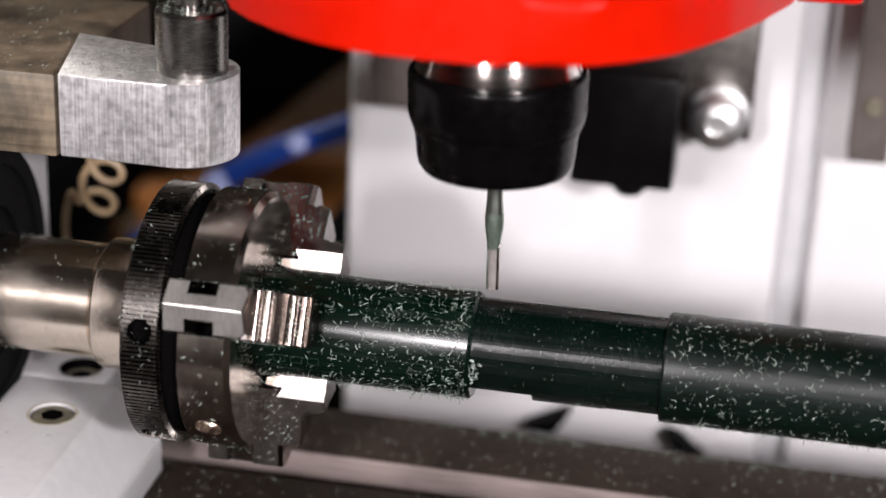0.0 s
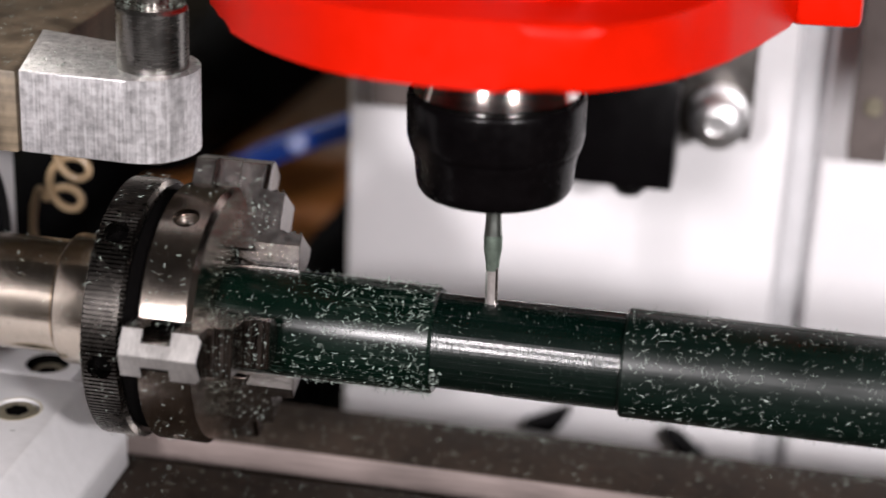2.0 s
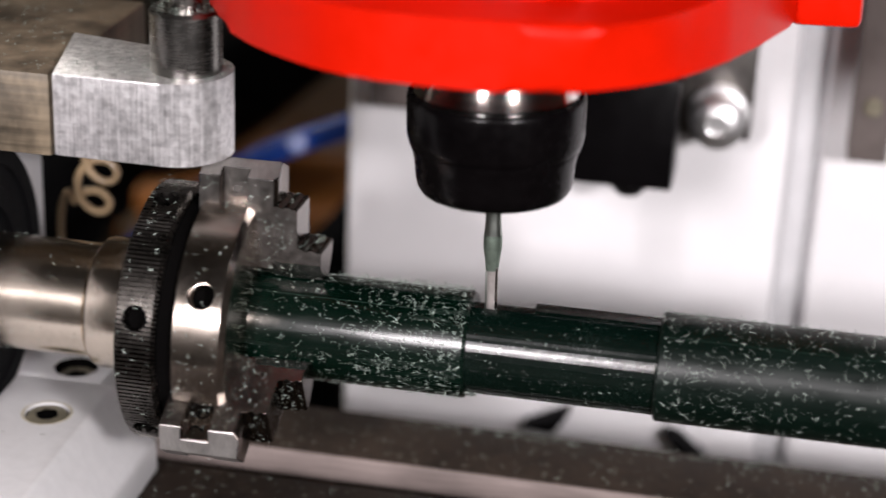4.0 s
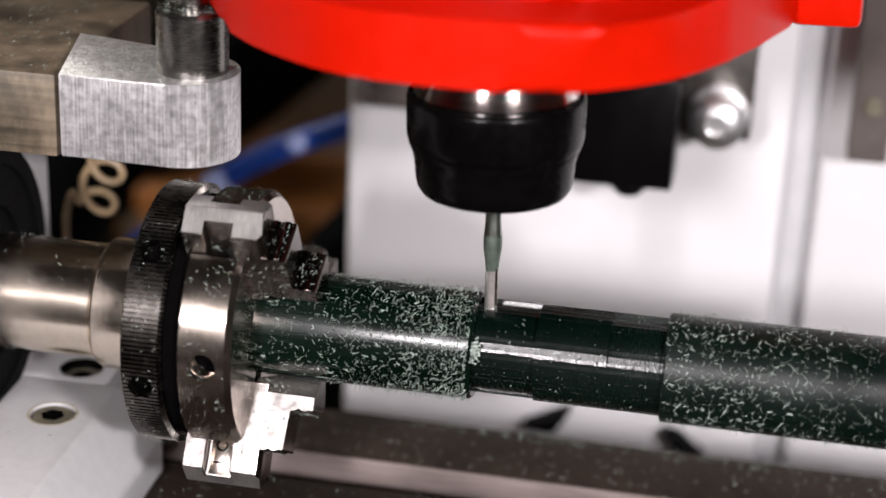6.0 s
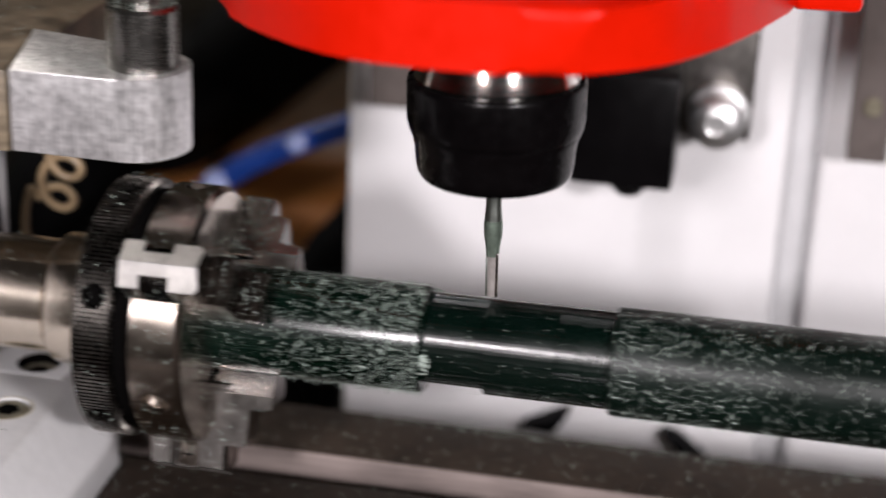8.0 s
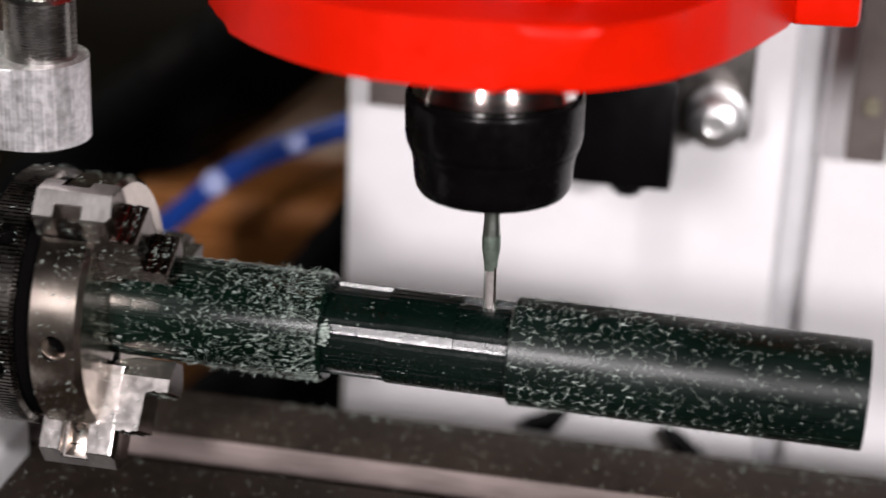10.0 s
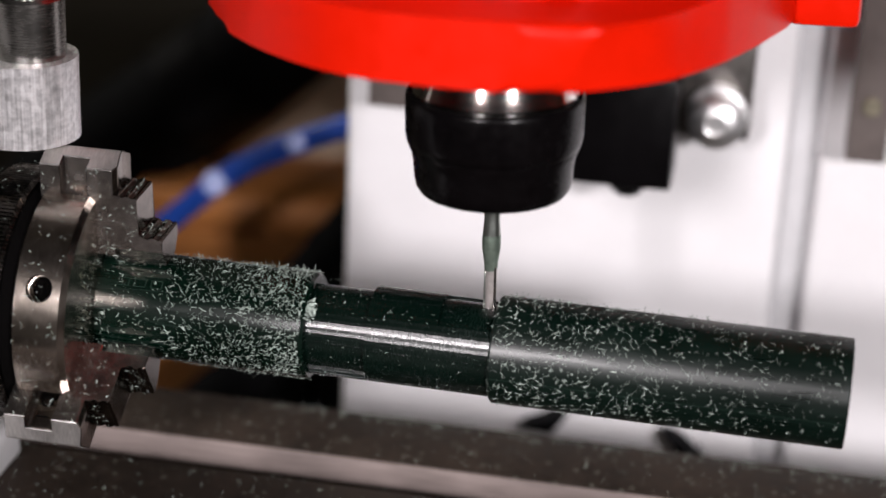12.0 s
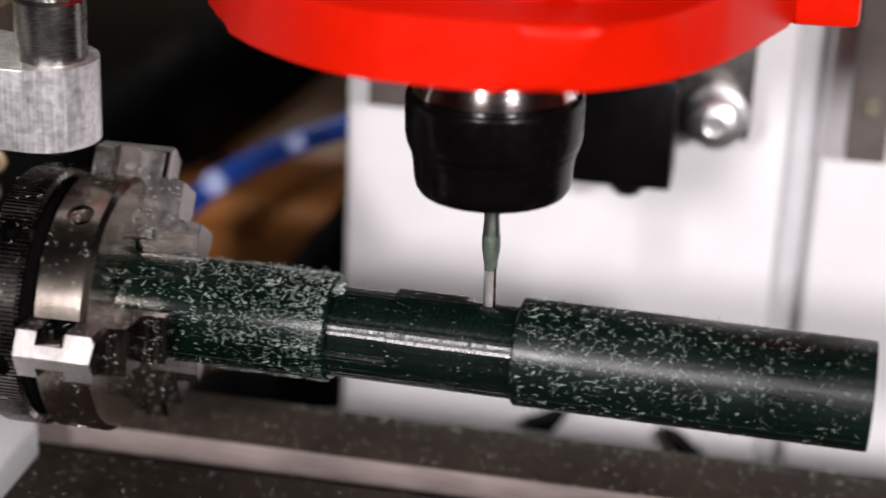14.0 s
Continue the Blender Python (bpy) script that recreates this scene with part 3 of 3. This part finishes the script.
def build_workpiece():
    w = thing("workpiece_rod", "dark green plastic rod with milled steps, covered in pale shavings", "workpiece")
    part("left_body", lathe([(-43, 9.6), (-41, 9.9), (-2.9, 9.9), (-2.4, 9.5), (-2.4, 7)], 96), GREEN, w)
    rng = random.Random(4)

    flats = [(rng.uniform(-0.02, 0.02), rng.uniform(0.003, 0.018), rng.uniform(-0.022, 0.022)) for _ in range(90)]

    def milled(x0, x1, depth):
        """A skin of narrow flats, one a pass of the cutter, each with its own fine feed marks; depth gives the radius by angle."""
        n, pitch = len(flats), 0.2
        count = int((x1 - x0) / pitch)
        verts, faces = [], []
        for i, (lift, wave, tilt) in enumerate(flats):
            base = len(verts)
            r0 = depth(math.degrees(2 * math.pi * (i + 0.5) / n)) + lift
            for k in range(count + 1):
                x = x0 + (x1 - x0) * k / count
                ripple = rng.uniform(-wave, wave)
                for q in (0, 1):
                    t = 2 * math.pi * (i + q) / n
                    r = r0 + ripple + (tilt if q else -tilt)
                    verts.append((x * MM, r * math.cos(t) * MM, r * math.sin(t) * MM))
            faces += [(base + 2 * k, base + 2 * k + 1, base + 2 * k + 3, base + 2 * k + 2) for k in range(count)]
            # walls between neighbouring flats and at both ends
            for k, flip in ((0, 0), (count, 1)):
                tip = len(verts)
                x = (x0, x1)[flip]
                for q in (0, 1):
                    t = 2 * math.pi * (i + q) / n
                    verts.append((x * MM, 4 * math.cos(t) * MM, 4 * math.sin(t) * MM))
                faces.append((base + 2 * k, base + 2 * k + 1, tip + 1, tip))
            after = 2 * (count + 1) + 4
            nxt = base + after if i < n - 1 else 0
            faces.append((base + 1, nxt, nxt + 2 * count, base + 2 * count + 1))
        me = bpy.data.meshes.new("milled_skin")
        me.from_pydata(verts, [], faces)
        me.materials.append(CUT)
        return me

    def deep(lo, hi, low, high, run=8):
        """A shallower sector that runs out gently at both ends."""
        def radius(a):
            a = a - 360 if a > 340 else a
            edge = min(a - lo, hi - a) / run
            return high + (low - high) * min(1, max(0, edge))
        return radius

    for name, x0, x1, depth, label in (("milled_groove", -3.2, 8.9, deep(4, 200, 7.9, 8.85), "milled green groove, part of the way round"),
                                       ("milled_waist", 8.9, 21.9, deep(0, 360, 8.85, 8.85), "milled green waist with tool marks"),
                                       ("milled_shoulder", 21.9, 32.4, deep(19, 106, 8.0, 8.85), "milled green shoulder with a fresh flat")):
        skin = new(name, milled(x0, x1, depth))
        skin.parent = w
        tagged(skin, label)
    part("right_body", lathe([(31.8, 7), (31.8, 9.5), (32.2, 9.9), (95.0, 9.9), (95.2, 9.7), (95.2, 1)], 96), DUSTGREEN, w)
    shavings(w, 1750, on_cylinder(-42, -3, 9.9, (-3, -12), (0, 190, 0.4)), 41, size=(0.3, 1.2), width=0.075)
    shavings(w, 700, on_cylinder(-30, -2.6, 9.95, (-3, -8), (5, 190, 0.85)), 48, "shavings standing up by the cut", size=(0.5, 1.3), width=0.10, lift=1.3)
    shavings(w, 2100, on_cylinder(32, 94, 9.9, (33, 18), (0, 190, 0.3)), 42, size=(0.3, 1.2), width=0.07)
    shavings(w, 500, on_cylinder(32, 80, 9.95, (33, 15), (5, 190, 0.85)), 49, "shavings standing up on the rod", size=(0.4, 1.1), width=0.09, lift=1.1)

    def clump(rng):
        t = radians(rng.choice((-152.5, 75.5)) + rng.gauss(0, 7))
        n = Vector((0, -math.cos(t), math.sin(t)))
        return Vector((-1.7 + rng.gauss(0, 0.5), 0, 0)) + n * rng.uniform(8.2, 9.3), n
    shavings(w, 150, clump, 44, "clump of bright green shavings", size=(0.4, 1.2), width=0.25)
    for turn in (253, 10):
        bm = bmesh.new()
        for k in range(3):
            for lo, hi in ((-0.8, -0.7), (0.7, 0.8)):
                block(-38.5 + k * 3.2, -36.3 + k * 3.2, lo, hi, 9.88, 9.93, 0, bm)
            for x in (-38.5, -36.4):
                block(x + k * 3.2, x + 0.1 + k * 3.2, -0.7, 0.7, 9.88, 9.93, 0, bm)
        part("marking", bm, SCRIBE, w, "faint pale stamped marks").matrix_local = Matrix.Rotation(radians(turn), 4, "X")
    for turn, spans in ((125, ((-40, -3), (32.3, 94.5))), (66, ((32.3, 94.5),))):
        for x0, x1 in spans:
            line = part("scribe_line", block(x0, x1, -0.05, 0.05, 9.89, 9.94, 0), SCRIBE, w, "thin scribed line")
            line.matrix_local = Matrix.Rotation(radians(turn), 4, "X")
    shavings(w, 700, on_cylinder(-42, -3, 9.9, (-3, -9)), 45, "fine pale plastic dust", size=(0.15, 0.4), width=0.07)
    shavings(w, 700, on_cylinder(32, 94, 9.9), 46, "fine pale plastic dust", size=(0.15, 0.4), width=0.07)
    shavings(w, 900, on_cylinder(-24, -3, 9.95, (-3, -5)), 47, "fine pale plastic dust by the cut", size=(0.2, 0.7), width=0.07)
    shavings(w, 420, on_cylinder(-2, 31, 8.9), 43, size=(0.12, 0.5), width=0.06)
    return w


def build_coil():
    pts = []
    for k in range(40):
        a = k * 0.55
        pts.append((-86 + 4.0 * math.cos(a) - k * 0.2, 42 + k * 0.1, 24 - k * 0.66 + 4.0 * math.sin(a)))
    c = thing("coiled_cord", "cream coiled cord hanging behind the headstock", "cord")
    part("coil", tube(pts, 0.85, 10), COIL, c)
    part("tail", tube([pts[-1], (-98.5, 46, 2.5), (-100.0, 46, -2), (-100.3, 46, -9), (-99, 46, -24)], 0.85, 10), COIL, c)
    return c


# ---- dim workshop behind ----
def build_back():
    hose = thing("air_hose", "glossy blue air hose with two pale glint discs", "hose")
    part("hose_tube", tube([(-190, 150, -112), (-120, 150, -52), (-97.3, 150, -31.6), (-85.4, 150, -23.4), (-75.3, 150, -18.3), (-64.6, 150, -13.6), (-20, 150, 5)], 3.3), BLUE, hose)
    # Two blurred highlights on the hose, modelled as pale discs.
    for x, z, r in ((-98.3, -31.5, 3.5), (-76, -17.6, 2.8)):
        stud = part("hose_glint", lathe([(0, r), (0.8, r * 0.95), (1.4, r * 0.6), (1.5, 0.1)], 28, "Z"), GLINTBLUE, hose, "pale blue disc standing for a blurred glint")
        stud.matrix_local = pose(x * MM, 146.9 * MM, z * MM, 68)
    black = thing("cable_sleeve", "thick black rubber cable sleeve", "sleeve")
    part("sleeve_tube", tube([(-240, 255, -399), (-215, 255, -150), (-190, 255, -89), (-171, 255, -70), (-152, 255, -55), (-129, 255, -37), (-112, 255, -22), (-83, 255, 3), (-24, 255, 53)], 20.3, 24), RUBBER, black)
    part("sleeve_collar", tube([(-140, 255, -45.6), (-129, 255, -37), (-124, 255, -32.6)], 20.8, 24), BLACKPLASTIC, black, "black plastic collar")
    tan = thing("tan_board", "tan wooden board leaning at the back of the workshop", "board")
    part("board", prism([(-175, -399), (-175, -100), (-162, -82), (-98, -26), (-40, 22), (-40, -399)], 280, 288, "Y", 0.8, 2), TAN, tan)
    part("board_edge", block(-176.5, -175.2, 279, 289, -399, -104, 0.3), WOOD, tan, "brown edge strip")
    box = thing("wooden_box", "orange-brown wooden box behind the table", "box")
    part("box_body", block(-152, -80, 230, 276, -399, -80, 4), WOOD, box)
    part("box_lid", block(-153, -79, 229, 277, -79.8, -68, 4), WOOD, box, "rounded wooden lid")
    foot = thing("rubber_boot", "black rubber boot leaning beside the column", "boot")
    part("boot_tube", tube([(-150, 180, -399), (-126, 180, -160), (-99, 180, -106), (-87, 180, -84.4), (-70, 180, -62.5), (-55, 180, -40), (-46, 180, -26)], 10.5, 24), RUBBER, foot)
    foot_shape = [(-74, -52), (-81, -70), (-88, -94), (-102, -109), (-108, -140), (-112, -399), (-72, -399), (-72, -60)]
    part("boot_leg", prism(rounded(foot_shape, 1), 176, 202, "Y", 3, 2), RUBBER, foot)
    part("boot_rib", tube([(-73, 180, -66.5), (-69, 180, -61.2)], 11.2, 24), RUBBER, foot)
    # Two small black wedge shapes low on the column.
    for pts in ([(-8, -76.5), (4.5, -70), (3.2, -73), (0.5, -77)], [(28, -73), (32, -74), (39.5, -80), (34, -80)]):
        clip = thing("black_wedge", "small black wedge shape on the white column", "clip", "clips on the column")
        part("wedge", prism(pts, 113, 119.9, "Y", 0.3, 1), RUBBER, clip)
    # Added closing surfaces out of view; sides and top are darkened for the reflections.
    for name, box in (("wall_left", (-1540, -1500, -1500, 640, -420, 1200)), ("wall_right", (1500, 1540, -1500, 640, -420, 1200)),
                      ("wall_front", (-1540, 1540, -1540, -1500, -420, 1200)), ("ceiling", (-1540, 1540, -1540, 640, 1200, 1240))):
        tagged(part(name, block(*box, 0), ROOM if name == "wall_front" else DIMROOM), "plain closing surface out of view", name.split("_")[0], kind="structure")
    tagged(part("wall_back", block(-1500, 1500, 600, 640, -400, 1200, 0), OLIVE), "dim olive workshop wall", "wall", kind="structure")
    tagged(part("floor", block(-1500, 1500, -1500, 600, -420, -400, 0), FLOORMAT), "dark workshop floor", "floor", kind="structure")


build_column()
HEAD = build_head()
TABLETOP = build_table()
STOCK = build_headstock()
ARM = build_arm()
CHUCK = build_chuck()
ROD = build_workpiece()
CORD = build_coil()
build_back()


# ---- movement ----
def motions():
    # table travel along its slots, millimetres
    travel = [(0, 0), (.4, 0), (.5, -1.9), (.6, -5.0), (.7, -7.6), (.8, -8.4), (.9, -8.4), (1.0, -7.8), (1.1, -6.3), (1.2, -4.2), (1.3, -1.2),
              (1.4, .3), (1.5, .4), (1.6, .4), (1.7, .1), (1.8, -1.9), (1.9, -5), (2.0, -7.3), (2.1, -8.2), (2.2, -8.4), (2.3, -8.2),
              (2.4, -6.8), (2.5, -5), (2.6, -2.2), (2.7, -.2), (2.8, .4), (2.9, .3), (3.0, .3), (3.1, -.4), (3.2, -3.2), (3.3, -6),
              (3.45, -8.3), (3.7, -8.3), (3.85, -5), (4.0, -1), (4.1, .3), (4.35, .3), (4.5, -3), (4.7, -7.5), (4.85, -8.3), (5.3, -8.3),
              (5.5, -8.2), (5.6, -8.2), (5.7, -7.1), (5.8, -4), (5.9, -1.3), (6.0, .2), (6.1, .3), (6.2, .1), (6.3, -.6), (6.4, -2.6),
              (6.5, -4.6), (6.6, -7.0), (6.7, -8), (6.8, -8.3), (6.9, -8.2), (7.0, -7.4), (7.1, -5.6), (7.2, -2.6), (7.3, -.4), (7.4, 0),
              (7.5, 0), (7.6, 0), (7.7, -.4), (7.8, -2), (7.9, -3.4), (8.0, -9), (8.1, -14.2), (8.2, -18.3), (8.4, -26.5), (8.55, -30.4),
              (9.0, -30.5), (9.2, -26), (9.35, -21.6), (9.6, -21.5), (9.8, -27), (9.92, -29), (10.05, -26), (10.2, -21.5), (10.3, -22),
              (10.4, -24.3), (10.5, -28.8), (10.6, -30), (10.7, -30.4), (10.8, -30.5), (10.9, -30.5), (11.0, -30.1), (11.1, -27.9), (11.2, -24.3),
              (11.3, -22), (11.4, -21.3), (11.5, -21.7), (11.6, -21.2), (11.7, -22), (11.8, -24.5), (11.9, -28), (12.0, -30.3), (12.1, -30.6),
              (12.4, -30.5), (12.5, -28.9), (12.6, -24.5), (12.7, -22), (12.8, -21.2), (12.9, -21.2), (13.0, -21.8), (13.1, -22), (13.2, -23.3),
              (13.3, -26), (13.4, -29.3), (13.5, -30.7), (13.6, -30.7), (13.7, -30.6), (13.8, -30), (13.9, -28.6), (14.0, -26.2)]
    # chuck indexing, degrees
    index = [(0, 147), (1.2, 147), (1.3, 143), (1.4, 138), (1.45, 135), (1.55, 134.5), (1.6, 133), (1.7, 131), (2.0, 129), (2.1, 125), (2.2, 121), (2.3, 118),
             (2.4, 116), (2.6, 115.5), (2.7, 113), (2.8, 110.5), (2.9, 108.5), (3.0, 107.5), (3.2, 107), (3.4, 104), (3.7, 93), (4.2, 92), (4.5, 80), (4.7, 78), (4.8, 66), (4.9, 36),
             (5.0, 2), (5.1, -26), (5.2, -41), (5.3, -46), (5.4, -50), (5.5, -54), (5.6, -57), (6.0, -58.3), (6.1, -62), (6.2, -65), (6.3, -68), (6.6, -69.5), (6.7, -75),
             (6.8, -78), (6.9, -80), (8.2, -80.5), (8.8, -80), (9.2, -70), (9.6, -68), (10.0, -58), (10.3, -56), (10.6, -55), (10.7, -52), (10.8, -48),
             (10.9, -45), (11.2, -44), (11.4, -40), (11.5, -38), (11.6, -34.5), (12.0, -32.5), (12.1, -29), (12.2, -25), (12.3, -21.5), (12.4, -19),
             (12.7, -18), (12.8, -15.5), (12.9, -13.5), (13.1, -12), (13.3, -7), (13.5, -6), (13.6, -5), (13.7, -1), (13.8, 2.5), (14.0, 4)]
    # spindle height, millimetres
    lift = [(0, 4.2), (.1, 2.1), (.2, 1.1), (.3, .3), (.4, 0), (7.3, 0), (7.4, .5), (7.5, 1.05), (7.6, 1.9), (7.7, 2.5), (7.8, 2.75), (8.5, 2.75),
            (8.7, 1), (8.8, 0), (14.0, 0)]

    def value(rows, t):
        return float(np.interp(t, [r[0] for r in rows], [r[1] for r in rows]))

    for ob in (TABLETOP, STOCK, ARM, CORD):
        walk(ob, [(t, pose(x * MM, 0, 0)) for t, x in travel])
    times = sorted({t for t, _ in travel} | {t for t, _ in index})
    walk(CHUCK, [(t, pose(value(travel, t) * MM, 0, 0, -value(index, t))) for t in times])
    # the rod works slightly askew in the jaws in the second half, degrees
    skew = [(0, 0), (8.3, 0), (10.2, -1.3), (14.0, -1.3)]
    pivot = Matrix.Translation((5 * MM, 0, 0))
    walk(ROD, [(t, Matrix.Translation((value(travel, t) * MM, 0, 0)) @ pivot @ Matrix.Rotation(radians(value(skew, t)), 4, "Z") @ pivot.inverted()
                @ Matrix.Rotation(-radians(value(index, t)), 4, "X")) for t in times])
    walk(HEAD, [(t, pose(0, 0, z * MM, 0, -1.4, 0)) for t, z in lift])


motions()
